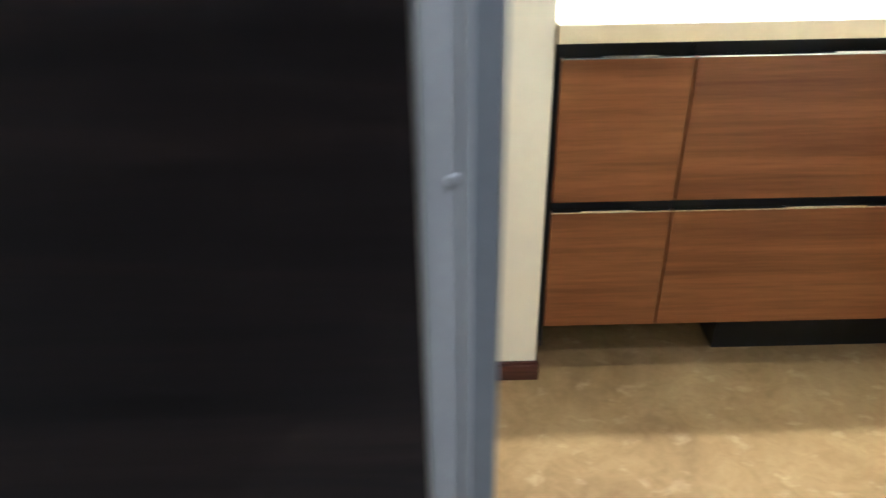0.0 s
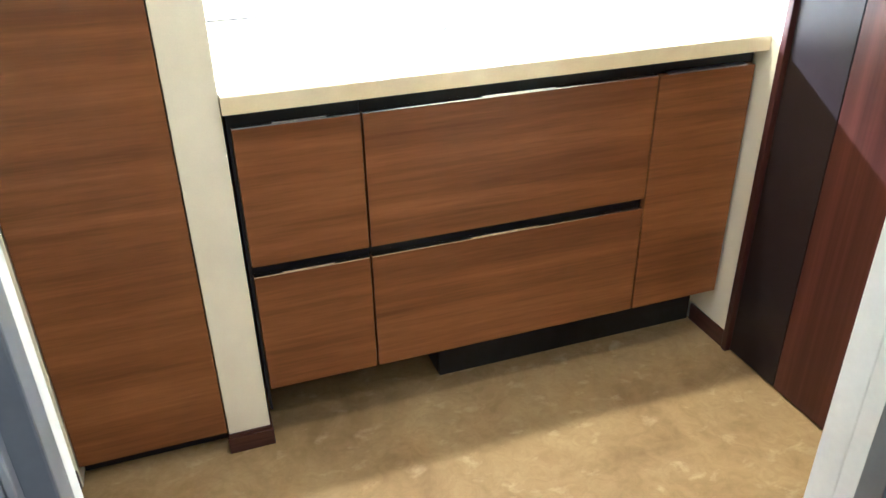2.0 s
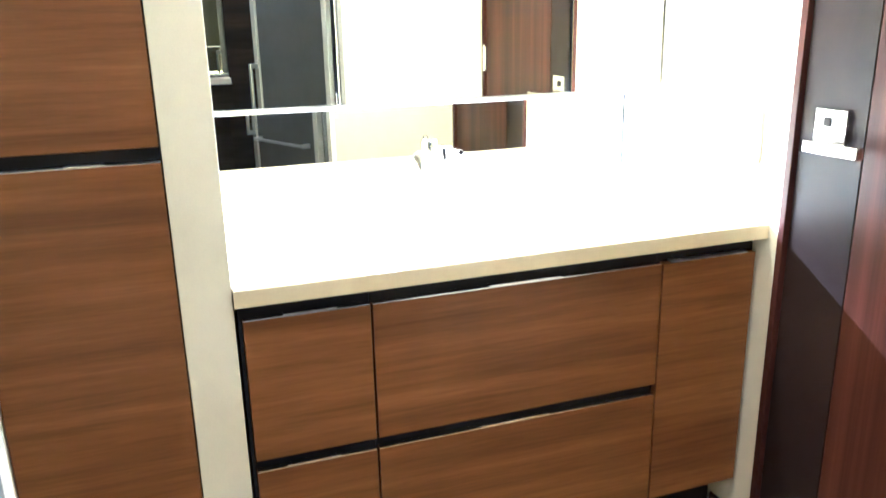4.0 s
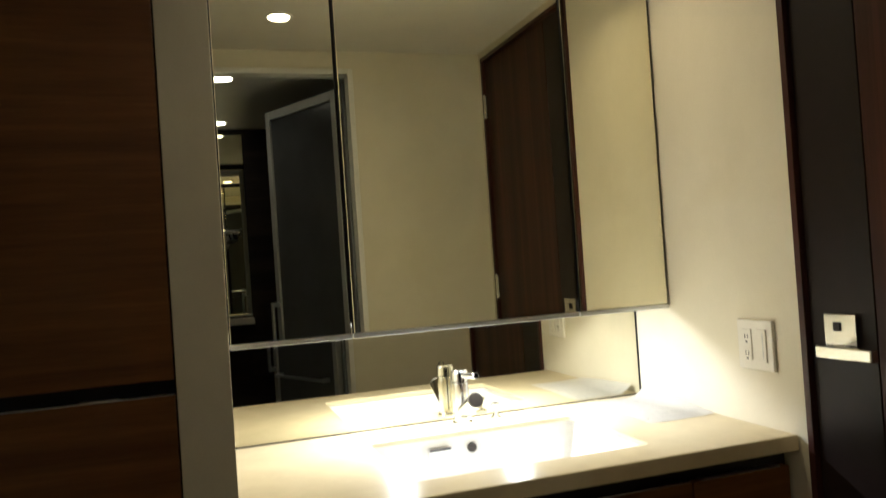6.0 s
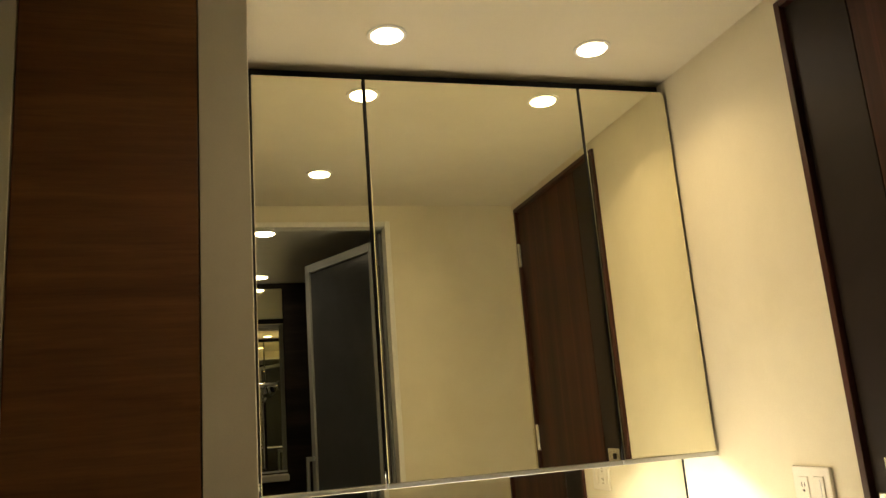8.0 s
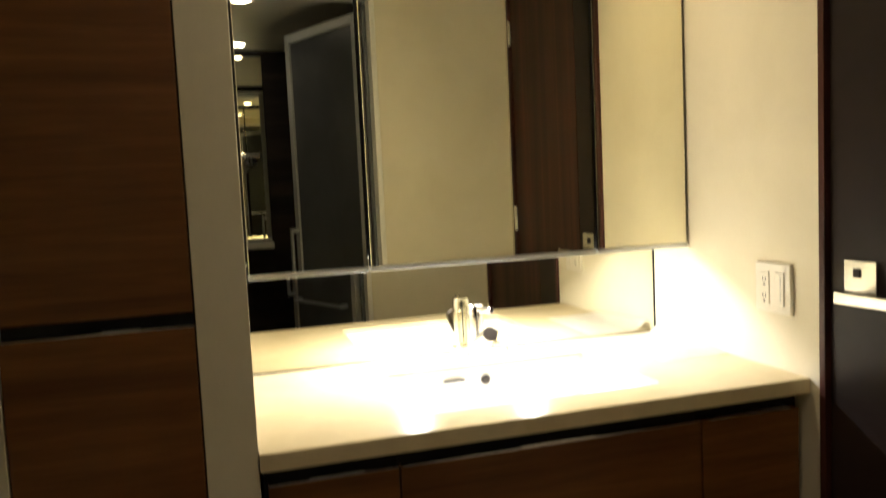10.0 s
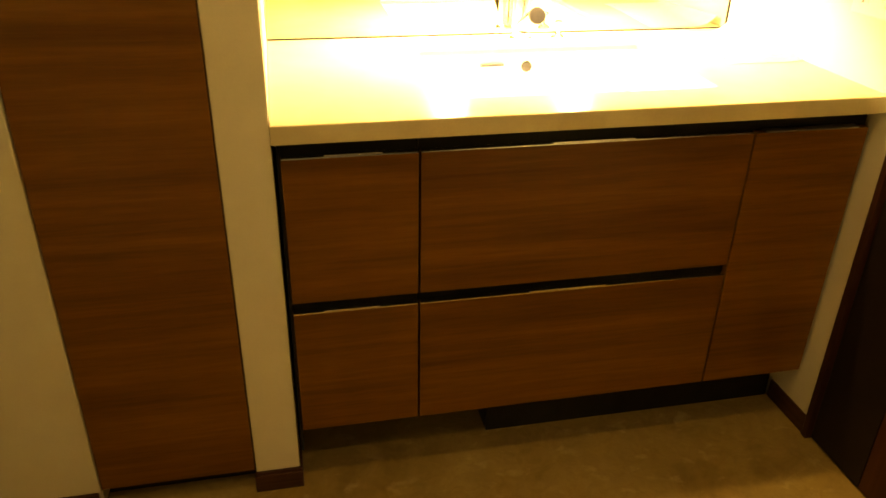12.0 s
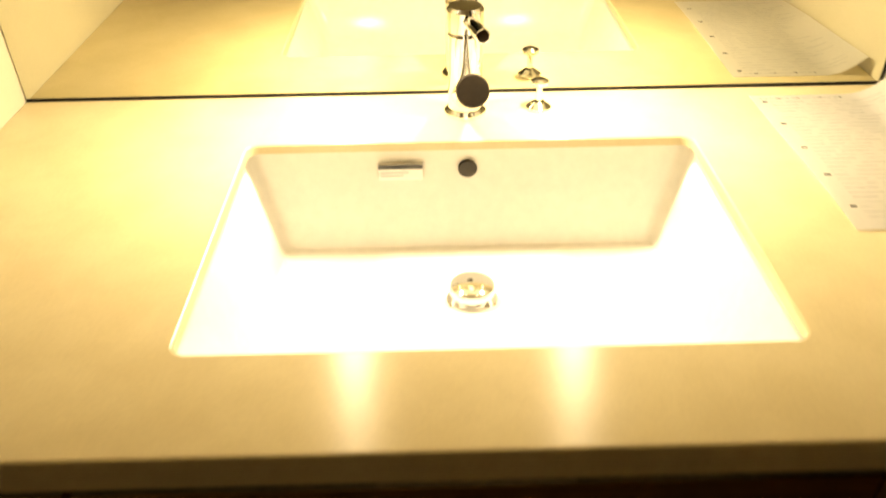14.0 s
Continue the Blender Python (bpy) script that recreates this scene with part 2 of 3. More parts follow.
# ---- plan ----
W, CEILZ, TOP = 1.165, 2.088, 0.80
SCREWS = [(-0.2010, -0.9427, 0.985, 0, -1), (0.5820, -0.912, 0.515, -1, 0)]
SOUTH, BATHN, BATHS = -0.84, -0.939, -2.50
OPL, OPR, OPT, CAS = -0.185, 0.594, 1.996, 0.022
DOORS, BCEIL = -0.80, 2.08

structure("floor", box(-1.3, 1.26, SOUTH - 0.062, 0.70, -0.08, 0.0), FLOOR, "mottled sandstone-coloured sheet floor of the washroom", "floor")
structure("ceiling", box(-1.3, 1.26, SOUTH, 0.70, CEILZ, CEILZ + 0.1), CEIL, "pale cream washroom ceiling", "ceiling")
structure("wall_north", box(-0.085, W, 0.612, 0.70, 0, CEILZ), WALL, "cream papered wall behind the washstand", "wall")
structure("wall_pier", box(-0.085, 0.004, 0.022, 0.612, 0, CEILZ, 0.002), WALL, "narrow cream papered pier beside the washstand", "wall")
structure("wall_north_left", box(-1.3, -0.390, 0.022, 0.70, 0, CEILZ, 0.002), WALL, "cream papered wall beside the tall cabinet", "wall")
structure("wall_east", join(box(W, 1.26, -0.036, 0.70, 0, CEILZ), box(W, 1.26, DOORS, -0.036, 2.057, CEILZ), box(W, 1.26, SOUTH - 0.1, DOORS, 0, CEILZ)), WALL,
          "cream papered side wall with a doorway", "wall")
structure("wall_south", join(box(-1.3, OPL - 0.02, BATHN, SOUTH - 0.0005, 0, CEILZ), box(OPR + 0.02, W, BATHN, SOUTH - 0.0005, 0, CEILZ), box(OPL - 0.02, OPR + 0.02, BATHN, SOUTH - 0.0005, OPT + 0.018, CEILZ)), WALL,
          "cream papered wall with the bathroom doorway", "wall")
structure("wall_west", box(-1.4, -1.3, SOUTH - 0.1, 0.70, 0, CEILZ), WALL, "plain cream end wall", "wall")


def skirting(bm, label):
    structure("baseboard", bm, BASEWOOD, label, "baseboard")


skirting(join(box(-0.089, 0.010, 0.012, 0.0215, 0, 0.042, 0.002), box(0.0045, 0.010, 0.022, 0.34, 0, 0.042, 0.002), box(-0.087, 0.008, 0.015, 0.0215, 0.042, 0.050, 0.002)), "dark brown skirting wrapped round the pier")
skirting(box(-1.3, -0.392, 0.012, 0.0215, 0, 0.05, 0.002), "dark brown skirting along the cream wall")
skirting(box(W - 0.006, W - 0.0005, -0.035, 0.11, 0, 0.05, 0.002), "dark brown skirting under the side wall")
skirting(box(OPR + CAS + 0.002, W - 0.01, SOUTH + 0.0005, SOUTH + 0.009, 0, 0.05, 0.002), "dark brown skirting beside the bathroom doorway")

# bathroom behind the camera
structure("bath_floor", box(-1.0, 0.80, BATHS, SOUTH - 0.063, -0.08, -0.004), BATHFLOOR, "grey textured bathroom floor", "floor")
structure("bath_ceiling", box(-1.0, 0.80, BATHS, BATHN, BCEIL, BCEIL + 0.07), BATHWHITE, "pale bathroom ceiling panel", "ceiling")
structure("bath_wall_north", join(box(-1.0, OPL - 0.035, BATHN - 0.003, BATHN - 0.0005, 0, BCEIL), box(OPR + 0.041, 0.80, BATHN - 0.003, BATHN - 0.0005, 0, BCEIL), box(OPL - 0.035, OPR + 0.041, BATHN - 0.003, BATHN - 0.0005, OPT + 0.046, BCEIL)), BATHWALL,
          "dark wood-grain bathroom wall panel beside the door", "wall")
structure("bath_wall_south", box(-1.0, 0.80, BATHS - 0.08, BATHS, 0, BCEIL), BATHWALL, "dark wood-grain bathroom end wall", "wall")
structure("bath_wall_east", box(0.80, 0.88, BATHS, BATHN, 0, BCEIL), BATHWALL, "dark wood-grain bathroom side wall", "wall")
structure("bath_wall_west", box(-1.08, -1.0, BATHS, BATHN, 0, BCEIL), BATHWHITE, "pale bathroom side wall", "wall")

# doorway to the bathroom: white lining and casing, then the grey metal frame
structure("door_casing", join(
    box(OPL - CAS, OPL, SOUTH - 0.03, SOUTH + 0.010, 0, OPT + CAS, 0.003), box(OPR, OPR + CAS, SOUTH - 0.03, SOUTH + 0.010, 0, OPT + CAS, 0.003),
    box(OPL, OPR, SOUTH - 0.03, SOUTH + 0.010, OPT, OPT + CAS, 0.003),
    box(OPL - 0.019, OPL, -0.900, SOUTH - 0.03, 0, OPT), box(OPR, OPR + 0.019, -0.900, SOUTH - 0.03, 0, OPT),
    box(OPL, OPR, -0.900, SOUTH - 0.03, OPT, OPT + 0.017)), WHITE, "white lacquered casing round the bathroom doorway", "door casing")
structure("bath_door_frame", join(
    box(OPL - 0.034, OPL - 0.012, BATHN - 0.004, -0.914, 0, OPT + 0.04, 0.003), box(OPL - 0.0118, OPL - 0.006, BATHN - 0.006, -0.933, 0, OPT, 0.0015),
    box(OPR + 0.012, OPR + 0.040, BATHN - 0.004, -0.914, 0, OPT + 0.04, 0.003), box(OPR + 0.006, OPR + 0.0118, BATHN - 0.006, -0.933, 0, OPT, 0.0015),
    box(OPL - 0.012, OPR + 0.012, BATHN - 0.004, -0.901, OPT + 0.010, OPT + 0.04, 0.003),
    box(OPL - 0.012, OPR + 0.012, BATHN - 0.016, -0.901, 0, 0.012, 0.003)), GREYALU, "grey metal frame of the bathroom door", "door frame")
# inner face of the frame, coloured darker and bluer than the grey metal
structure("bath_door_inner_strip", join(
    box(OPL - 0.0115, OPL + 0.012, -0.9325, -0.901, 0.013, OPT - 0.0095, 0.002), box(OPR - 0.012, OPR + 0.0115, -0.9325, -0.901, 0.013, OPT - 0.0095, 0.002)),
    SLATE, "blue-grey inner strip of the bathroom door frame", "door frame")
for sx, sy, sz, ax, ay in SCREWS:
    sc = thing("frame_screw", (sx, sy, sz), "small grey screw head on the grey bath door frame", "screw", "frame screws")
    part("head", rod((sx, sy, sz), (sx + ax * 0.003, sy + ay * 0.002, sz), 0.0038, 0.0025, seg=14), GREYALU, sc)
for zz in (0.03,):
    st = thing("door_stop", (OPL, -0.889, zz), "small pale metal stop on the doorway lining", "door stop", "door stops")
    part("body", box(OPL + 0.0012, OPL + 0.008, -0.896, -0.882, zz, zz + 0.028, 0.002), PLASTIC, st)

# bathroom door leaf, standing open into the bathroom
leaf = thing("bath_door", (0.574, -0.966, 0.012), "open bathroom door with a smoked pane and grey metal frame", "door")
LW, LH, LA = 0.555, 1.965, 244.7


def leaf_box(u0, u1, v0, v1, z0, z1, bev=0.0):
    bm = box(u0, u1, v0, v1, z0, z1, bev)
    bmesh.ops.transform(bm, matrix=pose(0.574, -0.966, 0, 0, 0, LA), verts=bm.verts)
    return bm


fr = part("frame", join(leaf_box(0, 0.032, -0.016, 0.016, 0.012, LH, 0.003), leaf_box(LW - 0.032, LW, -0.016, 0.016, 0.012, LH, 0.003),
                        leaf_box(0.032, LW - 0.032, -0.016, 0.016, LH - 0.04, LH, 0.003), leaf_box(0.032, LW - 0.032, -0.016, 0.016, 0.012, 0.09, 0.003)), GREYALU, leaf, "grey metal door frame")
part("pane", leaf_box(0.032, LW - 0.032, -0.004, 0.004, 0.09, LH - 0.04), SMOKED, leaf, "smoked dark pane")
part("pull_handle", join(leaf_box(LW - 0.03, LW - 0.014, -0.057, -0.045, 0.72, 1.08, 0.003), leaf_box(LW - 0.03, LW - 0.014, -0.050, -0.016, 1.06, 1.08, 0.002), leaf_box(LW - 0.03, LW - 0.014, -0.050, -0.016, 0.72, 0.74, 0.002)), ALU, leaf, "upright metal pull")
part("towel_bar", join(leaf_box(0.06, LW - 0.08, -0.062, -0.050, 0.70, 0.712, 0.002), leaf_box(0.06, 0.075, -0.055, -0.016, 0.695, 0.715, 0.002), leaf_box(LW - 0.095, LW - 0.08, -0.055, -0.016, 0.695, 0.715, 0.002)), ALU, leaf, "level metal towel bar")

# bathroom end wall fittings
bath_mirror = thing("bath_mirror", (-0.05, BATHS, 0.98), "tall unframed mirror on the dark bathroom wall", "mirror")
part("glass", box(-0.45, 0.283, BATHS + 0.002, BATHS + 0.008, 0.985, 2.045), MIRROR, bath_mirror)
part("edge_strip", box(-0.45, 0.283, BATHS + 0.001, BATHS + 0.012, 0.973, 0.984, 0.001), ALU, bath_mirror, "thin metal bottom strip")
sh = thing("bath_shelf", (-0.1, BATHS, 0.93), "white bathroom ledge on the dark wall", "shelf")
part("shelf_board", box(-0.9, 0.285, BATHS + 0.001, BATHS + 0.14, 0.93, 0.965, 0.006), BATHWHITE, sh)
part("front_panel", box(-0.9, 0.285, BATHS + 0.001, BATHS + 0.12, 0.0, 0.929), BATHWALL, sh)
br = thing("shower_rail", (0.12, BATHS, 1.46), "chrome bathroom shower rail with brackets", "shower rail")
part("rail", rod((-0.15, BATHS + 0.06, 1.47), (0.232, BATHS + 0.06, 1.47), 0.014, seg=16), CHROME, br)
part("bracket", box(0.236, 0.252, BATHS + 0.008, BATHS + 0.07, 1.44, 1.49, 0.003), CHROME, br)
part("slide_bar", rod((0.16, BATHS + 0.045, 1.0), (0.16, BATHS + 0.045, 1.46), 0.010, seg=16), CHROME, br)
part("shower_head", join(rod((0.16, BATHS + 0.06, 1.38), (0.18, BATHS + 0.14, 1.43), 0.011, 0.016), rod((0.18, BATHS + 0.14, 1.44), (0.186, BATHS + 0.15, 1.41), 0.038, 0.034)), CHROME, br)

# ---- east door ----
structure("door_trim", join(box(W - 0.010, 1.255, -0.0535, -0.0365, 0, 2.0565, 0.002), box(W - 0.010, 1.255, DOORS + 0.0015, -0.783, 0, 2.0565, 0.002), box(W - 0.010, 1.255, -0.783, -0.0535, 2.040, 2.0565, 0.002)), TRIMWOOD,
          "dark red-brown door trim to the ceiling", "door trim")
door = thing("door_1", (1.19, -0.42, 0.006), "closed dark wood door with a darker lacquered stile", "door")
part("panel", box(1.168, 1.203, -0.781, -0.2195, 0.006, 2.037, 0.0015), DOORWOOD, door, "upright-grained red-brown wood panel")
part("stile", box(1.168, 1.203, -0.2175, -0.0555, 0.006, 2.037, 0.0015), STILE, door, "dark brown lacquered stile")
hd = part("lever_handle", join(rod((1.168, -0.148, 0.998), (1.118, -0.148, 0.998), 0.010), box(1.103, 1.122, -0.262, -0.130, 0.986, 1.010, 0.003)), NICKEL, door, "flat satin metal lever")
lp = part("lock_plate", box(1.158, 1.1675, -0.180, -0.101, 1.004, 1.066, 0.0015), NICKEL, door, "square satin metal plate")
part("lock_button", box(1.155, 1.1578, -0.143, -0.126, 1.032, 1.050, 0.001), STILE, lp, "dark square indicator")
for hz in (0.25, 1.05, 1.80):
    part("hinge", join(rod((1.160, -0.782, hz), (1.160, -0.782, hz + 0.1), 0.007, seg=14), box(1.162, 1.1675, -0.79, -0.772, hz + 0.005, hz + 0.095)), NICKEL, door, "satin metal hinge")
structure("door_backing", box(1.262, 1.28, DOORS - 0.04, -0.04, 0, 2.1), WALL, "plain wall closing the space behind the door", "wall")

# ---- tall cabinet ----
tall = thing("tall_cabinet", (-0.237, 0.3, 0.0), "tall walnut-veneer built-in cabinet between cream walls", "cabinet")
part("body", join(box(-0.388, -0.087, 0.050, 0.60, 0.06, 2.082), box(-0.388, -0.087, 0.07, 0.60, 0.0, 0.06)), BLACK, tall, "black carcass and plinth")
part("door", box(-0.3875, -0.0875, 0.024, 0.044, 0.052, 1.031, 0.0015), WOOD, tall, "lower walnut door, level grain")
part("door", box(-0.3875, -0.0875, 0.024, 0.044, 1.057, 2.080, 0.0015), WOOD, tall, "upper walnut door, level grain")
part("edge_pull", join(box(-0.387, -0.088, 0.0245, 0.040, 1.0312, 1.0325), box(-0.235, -0.175, 0.0245, 0.040, 1.0325, 1.0345)), ALU, tall, "slim metal edge pull")

# ---- washstand units ----
FR0, FR1 = 0.020, 0.039


def unit(name, label, x0, x1, top=0.765):
    u = thing(name, ((x0 + x1) / 2, 0.3, 0.145), label, "cabinet", "washstand units")
    part("body", box(x0, x1, 0.045, 0.58, 0.147, top), BLACK, u, "black carcass")
    return u


def drawer(u, x0, x1, z0, z1, tab):
    d = part("drawer_front", box(x0, x1, FR0, FR1, z0, z1, 0.0012), WOOD, u, "walnut drawer front, level grain")
    part("edge_pull", join(box(x0 + 0.001, x1 - 0.001, FR0 + 0.0005, FR1, z1 + 0.0004, z1 + 0.0028), box(tab[0], tab[1], FR0 - 0.001, FR0 + 0.012, z1 + 0.0028, z1 + 0.0062, 0.0005)), NICKEL, d, "slim bright metal edge pull")


ul = unit("drawer_unit", "narrow walnut two-drawer washstand unit", 0.0165, 0.2565)
drawer(ul, 0.017, 0.2545, 0.447, 0.732, (0.09, 0.19))
drawer(ul, 0.017, 0.2545, 0.145, 0.4215, (0.075, 0.18))
um = unit("drawer_unit", "wide walnut two-drawer unit under the basin", 0.2575, 0.9055, 0.595)
part("front_rail", box(0.2575, 0.9055, 0.045, 0.060, 0.596, 0.7655), BLACK, um, "black front rail")
drawer(um, 0.2585, 0.9045, 0.447, 0.732, (0.50, 0.66))
drawer(um, 0.2585, 0.9045, 0.145, 0.4215, (0.48, 0.64))
ur = unit("door_unit", "narrow walnut washstand unit with one door", 0.9065, 1.1635)
part("door", box(0.9085, 1.1525, FR0, FR1, 0.145, 0.732, 0.0012), WOOD, ur, "walnut door, level grain")
part("edge_pull", box(0.93, 1.13, FR0 + 0.0005, FR1, 0.7324, 0.7350), ALU, ur, "slim bright metal edge pull")
solid("filler_strip", box(0.0105, 0.0160, 0.034, 0.50, 0.08, 0.7655), BLACK, (0.013, 0.3, 0.08), "black filler strip between pier and drawers", "filler strip")
toe = thing("toe_kick", (0.8, 0.12, 0), "black toe-kick boards under the washstand", "toe kick")
part("front_board", box(0.432, 1.1560, 0.112, 0.128, 0.0, 0.146, 0.001), BLACK, toe)
part("side_board", box(0.432, 0.448, 0.1285, 0.50, 0.0, 0.146), BLACK, toe)
solid("recess_back", box(0.0105, 0.431, 0.36, 0.375, 0.0, 0.146), BLACK, (0.2, 0.36, 0), "black board closing the low recess", "toe kick")

# ---- counter with the basin cut out ----
SX0, SX1, SY0, SY1 = 0.328, 0.866, 0.108, 0.470


def grained(bm):
    """Lay the surface direction of the sanding across the counter's depth."""
    uv = bm.loops.layers.uv.new("UVMap")
    for f in bm.faces:
        for lo in f.loops:
            lo[uv].uv = (lo.vert.co.y + lo.vert.co.z, lo.vert.co.x)
    return bm


def counter_mesh():
    x0, x1, y0, y1, zt, zb = 0.0045, W - 0.0005, 0.0, 0.6075, TOP, TOP - 0.012
    loop = round_loop(SX0, SX1, SY0, SY1, 0.014)
    quarter = len(loop) // 4
    corners = [(x1, y1), (x0, y1), (x0, y0), (x1, y0)]
    bm = bmesh.new()
    for z, flip in ((zt, False), (zb, True)):
        inner = [bm.verts.new((*p, z)) for p in loop]
        outer = [bm.verts.new((*c, z)) for c in corners]
        n = len(loop)
        for i in range(n):
            j = (i + 1) % n
            a, b = outer[i // quarter], outer[j // quarter]
            vs = [inner[i], a, inner[j]] if a is b else [inner[i], a, b, inner[j]]
            bm.faces.new(vs)
        if flip:
            for i in range(n):
                j = (i + 1) % n
                bm.faces.new((first[0][i], first[0][j], inner[j], inner[i]))
            for i in range(4):
                j = (i + 1) % 4
                bm.faces.new((first[1][i], first[1][j], outer[j], outer[i]))
        first = (inner, outer)
    bmesh.ops.recalc_face_normals(bm, faces=bm.faces)
    edges = [e for e in bm.edges if len(e.link_faces) == 2 and e.calc_face_angle(0) > 1.2 and min(e.verts[0].co.z, e.verts[1].co.z) > zt - 1e-5]
    bmesh.ops.bevel(bm, geom=edges, offset=0.0025, segments=2, affect="EDGES", profile=0.5)
    return grained(bm)


ctop = thing("countertop", (0.58, 0.3, 0.767), "beige solid-surface washstand countertop with a basin cut-out", "countertop")
part("slab", counter_mesh(), COUNTER, ctop)
part("front_edge", grained(box(0.0045, W - 0.0005, 0.0, 0.0195, 0.767, TOP - 0.012)), COUNTER, ctop, "built-up beige front edge")


def bowl_mesh():
    """Rectangular under-counter bowl: upright back, floor rising to the front."""
    bm = bmesh.new()
    spec = [(0.318, 0.876, 0.098, 0.500, 0.787, 0.012, 0.787), (0.324, 0.870, 0.104, 0.494, 0.765, 0.014, 0.76), (0.350, 0.844, 0.130, 0.473, 0.709, 0.016, 0.655),
            (0.354, 0.840, 0.138, 0.468, 0.701, 0.016, 0.645), (0.364, 0.830, 0.165, 0.455, 0.687, 0.018, 0.641), (0.39, 0.80, 0.22, 0.42, 0.670, 0.02, 0.639)]
    rings = []
    for x0, x1, y0, y1, zf, r, zb in spec:
        ring = []
        for px, py in round_loop(x0, x1, y0, y1, r):
            k = (py - y0) / (y1 - y0)
            ring.append(bm.verts.new((px, py, zf + (zb - zf) * min(1, k * 1.15))))
        rings.append(ring)
    n = len(rings[0])
    for a, b in zip(rings, rings[1:]):
        for i in range(n):
            bm.faces.new((a[i], a[(i + 1) % n], b[(i + 1) % n], b[i]))
    mid = bm.verts.new((0.597, 0.37, 0.637))
    for i in range(n):
        bm.faces.new((rings[-1][i], rings[-1][(i + 1) % n], mid))
    bmesh.ops.recalc_face_normals(bm, faces=bm.faces)
    bmesh.ops.reverse_faces(bm, faces=bm.faces)
    bmesh.ops.solidify(bm, geom=bm.faces[:], thickness=0.008)
    return bm


basin = thing("basin", (0.597, 0.3, 0.61), "white ceramic under-counter basin with chrome waste", "basin")
bowl = part("bowl", bowl_mesh(), CERAMIC, basin)
part("overflow_hole", rod((0.595, 0.4935, 0.750), (0.595, 0.4870, 0.750), 0.0120, bev=0.001), RUBBER, basin, "dark round overflow opening")
wst = part("waste", lathe([(0.030, 0.0), (0.031, 0.003), (0.024, 0.004)], (0.595, 0.362, 0.639)), CHROME, basin, "chrome waste ring")
part("plug", lathe([(0.018, 0.0), (0.018, 0.009), (0.0270, 0.011), (0.0280, 0.013), (0.0280, 0.018), (0.0262, 0.0212), (0.022, 0.0232), (0.014, 0.0250), (0.002, 0.0258)], (0.595, 0.362, 0.642)), CHROME, wst, "domed chrome plug")
stk = part("label_sticker", box(0.482, 0.538, 0.4850, 0.4880, 0.738, 0.7605), PAPER, basin, "small printed sticker")
part("printed_band", box(0.482, 0.538, 0.4842, 0.4849, 0.754, 0.7602), DARKINK, stk, "dark printed band")
for k in range(2):
    part("printed_line", box(0.485, 0.520 - 0.006 * k, 0.4843, 0.4849, 0.7475 - 0.005 * k, 0.750 - 0.005 * k), INK, stk)

# ---- tap ----
FX, FY = 0.594, 0.548
tap = thing("tap", (FX, FY, TOP), "chrome single-lever tap with a pull-out spray head", "tap")
part("base_ring", lathe([(0.027, 0.0005), (0.027, 0.005), (0.023, 0.009)], (FX, FY, TOP)), CHROME, tap)
part("body", lathe([(0.0215, 0.008), (0.0215, 0.105), (0.020, 0.108)], (FX, FY, TOP)), CHROME, tap)
part("cap", lathe([(0.019, 0.1085), (0.0225, 0.110), (0.0225, 0.135), (0.020, 0.139)], (FX, FY, TOP)), CHROME, tap)
part("lever", join(rod((FX + 0.003, FY - 0.016, TOP + 0.126), (FX + 0.016, FY - 0.082, TOP + 0.131), 0.0075, 0.0085, bev=0.0015)), CHROME, tap, "slim chrome lever")
sp = part("spout", rod((FX, FY - 0.010, TOP + 0.030), (0.598, 0.452, TOP + 0.073), 0.0185, 0.0195, bev=0.002), CHROME, tap)
part("spray_face", rod((0.598, 0.4535, TOP + 0.0723), (0.598, 0.4445, TOP + 0.0765), 0.0192, bev=0.002), RUBBER, sp, "dark round spray face")
knob = thing("waste_knob", (0.690, 0.556, TOP), "small chrome lift knob for the waste", "knob")
part("collar", lathe([(0.016, 0.0005), (0.016, 0.003), (0.007, 0.010)], (0.690, 0.556, TOP)), CHROME, knob)
part("stem", lathe([(0.004, 0.010), (0.004, 0.030)], (0.690, 0.556, TOP), 14), CHROME, knob)
part("head", lathe([(0.006, 0.030), (0.0115, 0.034), (0.0115, 0.038), (0.006, 0.041)], (0.690, 0.556, TOP)), CHROME, knob)


# ---- papers ----
def paper_height(u, v):
    return 0.0015 + 0.028 * max(0, u - 0.72) ** 2 * 12 * (0.12 + 0.88 * v) + 0.0015 * math.sin(5 * v)


def sheet(x0, x1, y0, y1, lift, shrink=0.0, z=0.0):
    bm = bmesh.new()
    nx, ny = 16, 16
    g = [[bm.verts.new((x0 + (x1 - x0) * i / nx, y0 + (y1 - y0) * j / ny, TOP + z + lift(i / nx, j / ny))) for j in range(ny + 1)] for i in range(nx + 1)]
    for i in range(nx):
        for j in range(ny):
            bm.faces.new((g[i][j], g[i + 1][j], g[i + 1][j + 1], g[i][j + 1]))
    return bm


leaflet = thing("leaflet", (1.06, 0.42, TOP), "printed white leaflet with a curled corner on the counter", "leaflet")
PX0, PX1, PY0, PY1 = 0.973, 1.154, 0.262, 0.578
pb = sheet(PX0, PX1, PY0, PY1, paper_height)
bmesh.ops.solidify(pb, geom=pb.faces[:], thickness=0.0008)
pg = part("page", pb, PAPER, leaflet)
rng = random.Random(4)


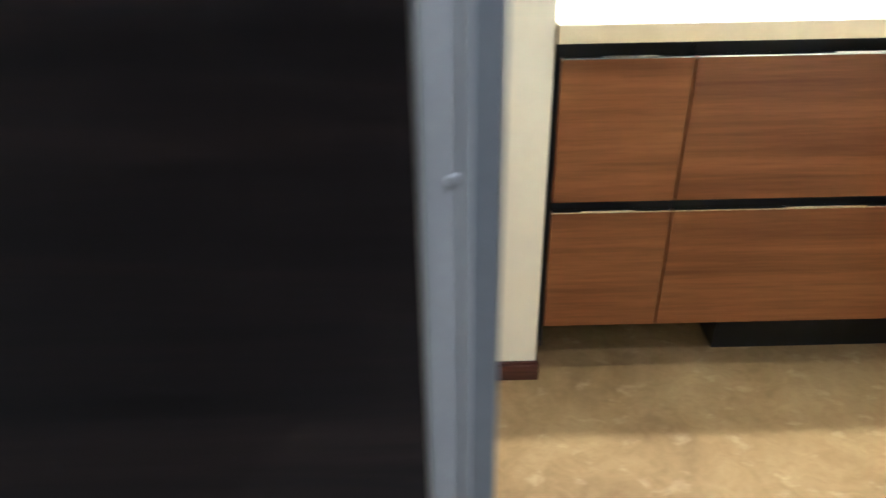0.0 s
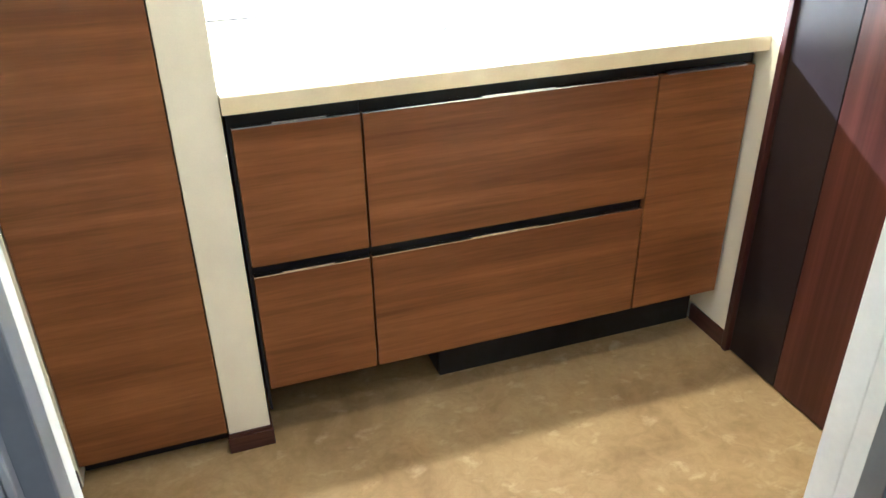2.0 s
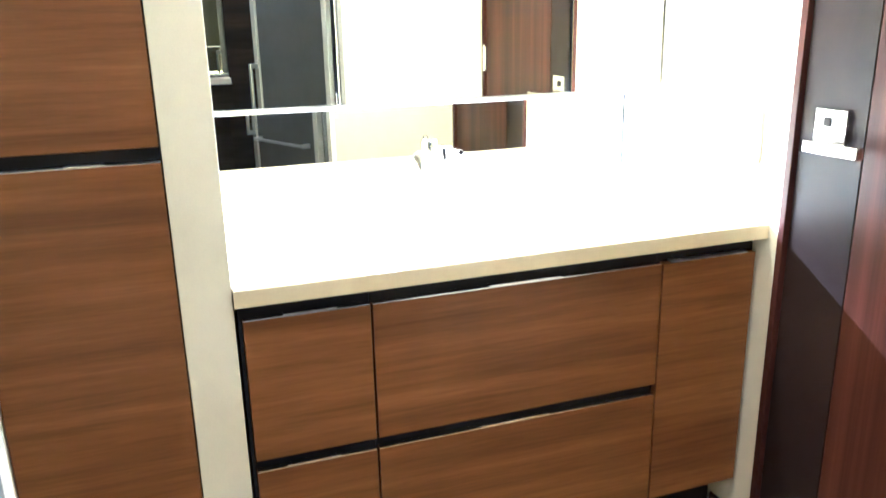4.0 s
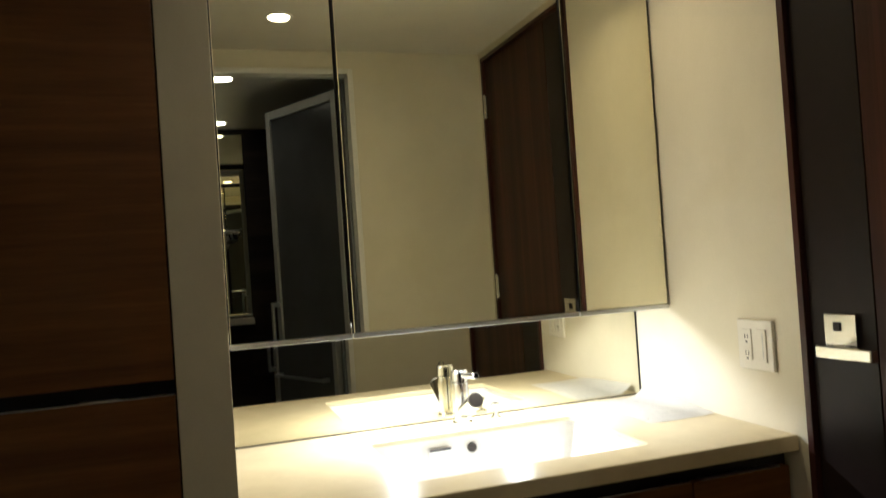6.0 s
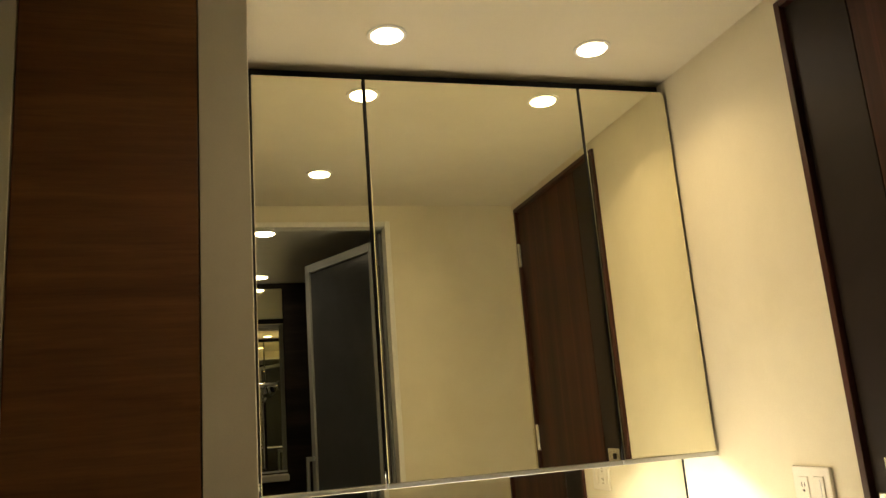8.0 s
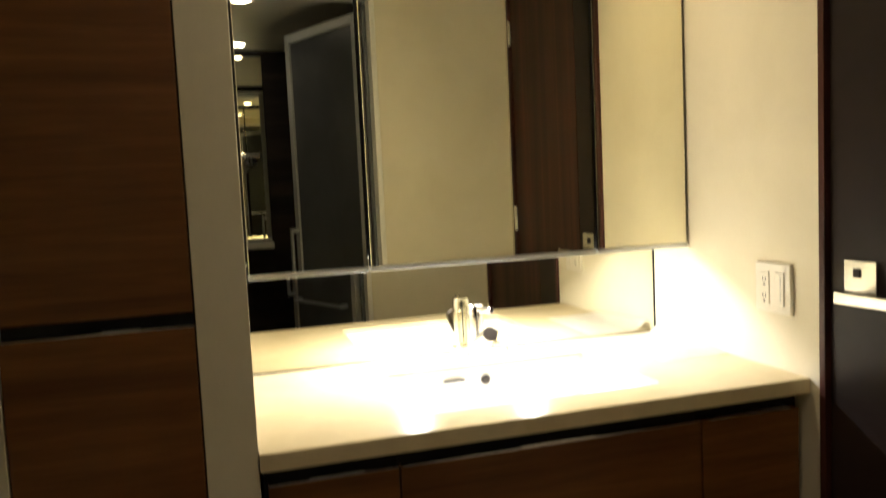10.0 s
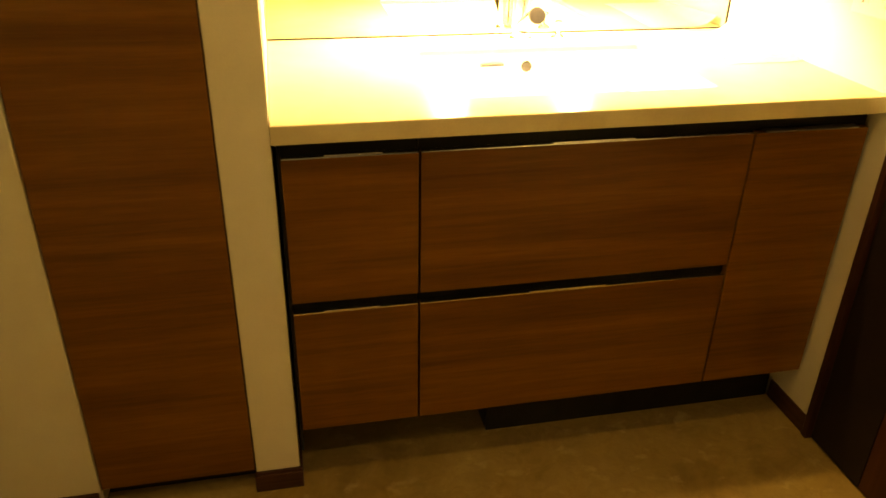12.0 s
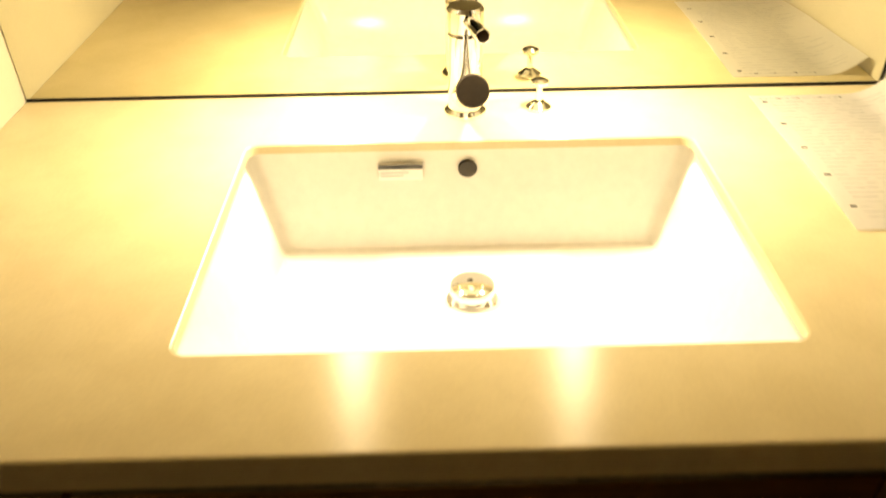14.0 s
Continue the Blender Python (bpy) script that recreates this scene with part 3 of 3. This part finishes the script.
def printed(x0, x1, y0, y1, material):
    def lift(u, v):
        uu = (x0 + (x1 - x0) * u - PX0) / (PX1 - PX0)
        vv = (y0 + (y1 - y0) * v - PY0) / (PY1 - PY0)
        return paper_height(uu, vv) + 0.0006
    bm = bmesh.new()
    n = 6
    top = [[bm.verts.new((x0 + (x1 - x0) * i / n, yy, TOP + lift(i / n, j))) for i in range(n + 1)] for j, yy in enumerate((y0, y1))]
    for i in range(n):
        bm.faces.new((top[0][i], top[0][i + 1], top[1][i + 1], top[1][i]))
    part("printed_line", bm, material, pg)


for k in range(31):
    yy = 0.556 - k * 0.0091
    if k % 7 == 0:
        printed(0.984, 0.991, yy, yy + 0.004, DARKINK)
    xx = 0.994
    while xx < 1.09 + 0.04 * rng.random():
        ww = 0.012 + 0.03 * rng.random()
        printed(xx, min(xx + ww, 1.142), yy, yy + 0.0009 + 0.0010 * rng.random(), INK)
        xx += ww + 0.004 + 0.008 * rng.random()
for k in range(16):
    printed(0.984 + 0.007 * k, 0.984 + 0.007 * k + 0.003 + 0.003 * rng.random(), 0.5665, 0.5690, DARKINK if k % 4 == 3 else INK)

# ---- mirror cabinet ----
MY, MZ0, MZ1 = 0.430, 1.061, 2.053
mc = thing("mirror_cabinet", (0.59, 0.52, MZ0), "three-door mirror cabinet above the washstand", "mirror cabinet")
part("body", join(box(0.012, W - 0.002, MY + 0.024, 0.606, 1.095, 2.050), box(0.012, W - 0.002, MY + 0.042, MY + 0.07, 2.050, CEILZ - 0.001)), BLACK, mc, "black cabinet carcass")
part("underside", box(0.012, W - 0.002, MY + 0.022, 0.606, 1.0900, 1.0945), PLASTIC, mc, "pale cabinet underside")
for x0, x1 in ((0.022, 0.2965), (0.3015, 0.8885), (0.8935, W - 0.008)):
    d = part("mirror_door", box(x0, x1, MY + 0.004, MY + 0.020, MZ0 + 0.007, MZ1, 0.0005), BLACK, mc)
    part("glass", box(x0 + 0.0015, x1 - 0.0015, MY, MY + 0.0038, MZ0 + 0.007, MZ1 - 0.001, 0.0015, 1), MIRROR, d, "clear mirror glass")
    part("bottom_rail", box(x0, x1, MY - 0.002, MY + 0.020, MZ0 - 0.004, MZ0 + 0.0065, 0.0012), ALU, d, "bright metal bottom rail")
for lx, ly in UNDER:
    puck = thing("under_cabinet_light", (lx, ly, 1.0895), "small round puck light under the mirror cabinet, lit warm", "light", "cabinet lights")
    part("housing", lathe([(0.033, -0.0005), (0.032, -0.003), (0.025, -0.0035)], (lx, ly, 1.0898)), PLASTIC, puck)
    part("diffuser", lathe([(0.0235, -0.0036), (0.022, -0.0046), (0.01, -0.005)], (lx, ly, 1.0898)), STRIP, puck, "glowing diffuser")
sb = thing("backsplash_mirror", (0.58, 0.61, TOP), "grey-tinted mirror backsplash behind the tap", "mirror")
part("glass", box(0.006, W - 0.0015, 0.6085, 0.6115, TOP + 0.004, 1.0890), DIMMIRROR, sb)
part("corner_joint", box(W - 0.0020, W - 0.0006, 0.6045, 0.6080, TOP + 0.003, 1.0880), BLACK, sb, "thin black upright joint")
part("seal", box(0.006, W - 0.0015, 0.6065, 0.6115, TOP + 0.0003, TOP + 0.0025), BLACK, sb, "thin dark sealing joint")

# ---- socket and switch plate ----
sw = thing("switch_plate", (W, 0.103, 0.985), "ivory plate with two sockets and a rocker switch", "switch plate")
pl = part("plate", box(W - 0.010, W - 0.0005, 0.046, 0.160, 0.928, 1.042, 0.003), PLASTIC, sw)
part("socket_insert", box(W - 0.0125, W - 0.0102, 0.112, 0.140, 0.950, 1.020, 0.001), PLASTIC, pl)
for zz in (0.965, 1.003):
    for yy in (0.121, 0.130):
        part("socket_slot", box(W - 0.0131, W - 0.0126, yy, yy + 0.002, zz - 0.004, zz + 0.005), DARKINK, pl)
    part("earth_terminal", box(W - 0.0131, W - 0.0126, 0.1235, 0.1295, zz - 0.014, zz - 0.0095), DARKINK, pl)
part("rocker", box(W - 0.0135, W - 0.0102, 0.064, 0.092, 0.948, 1.022, 0.0015), PLASTIC, pl, "ivory rocker switch")
# thin grey strip stands in for the shadow line along the rocker
part("rocker_shade_line", box(W - 0.0142, W - 0.0136, 0.072, 0.0745, 0.955, 1.015), INK, pl)


# ---- downlights ----
def downlight(x, y, z, glow, label, k=1.0):
    d = thing("downlight", (x, y, z), label, "ceiling light", "downlights")
    ring = lathe([(0.047 * k, -0.0005), (0.046 * k, -0.004), (0.038 * k, -0.005), (0.036 * k, -0.001)], (x, y, z), 32)
    part("trim_ring", ring, WHITE, d, "white trim ring")
    part("lens", lathe([(0.0355 * k, -0.0052), (0.034 * k, -0.0075), (0.01 * k, -0.009)], (x, y, z), 32), glow, d, "glowing lens")


for lx, ly in LAMPS:
    downlight(lx, ly, CEILZ, GLOW, "round recessed downlight, lit warm, in the ceiling")
for lx, ly in BATH_LAMPS:
    downlight(lx, ly, BCEIL, BATHGLOW, "round recessed bathroom downlight, lit", 1.25)
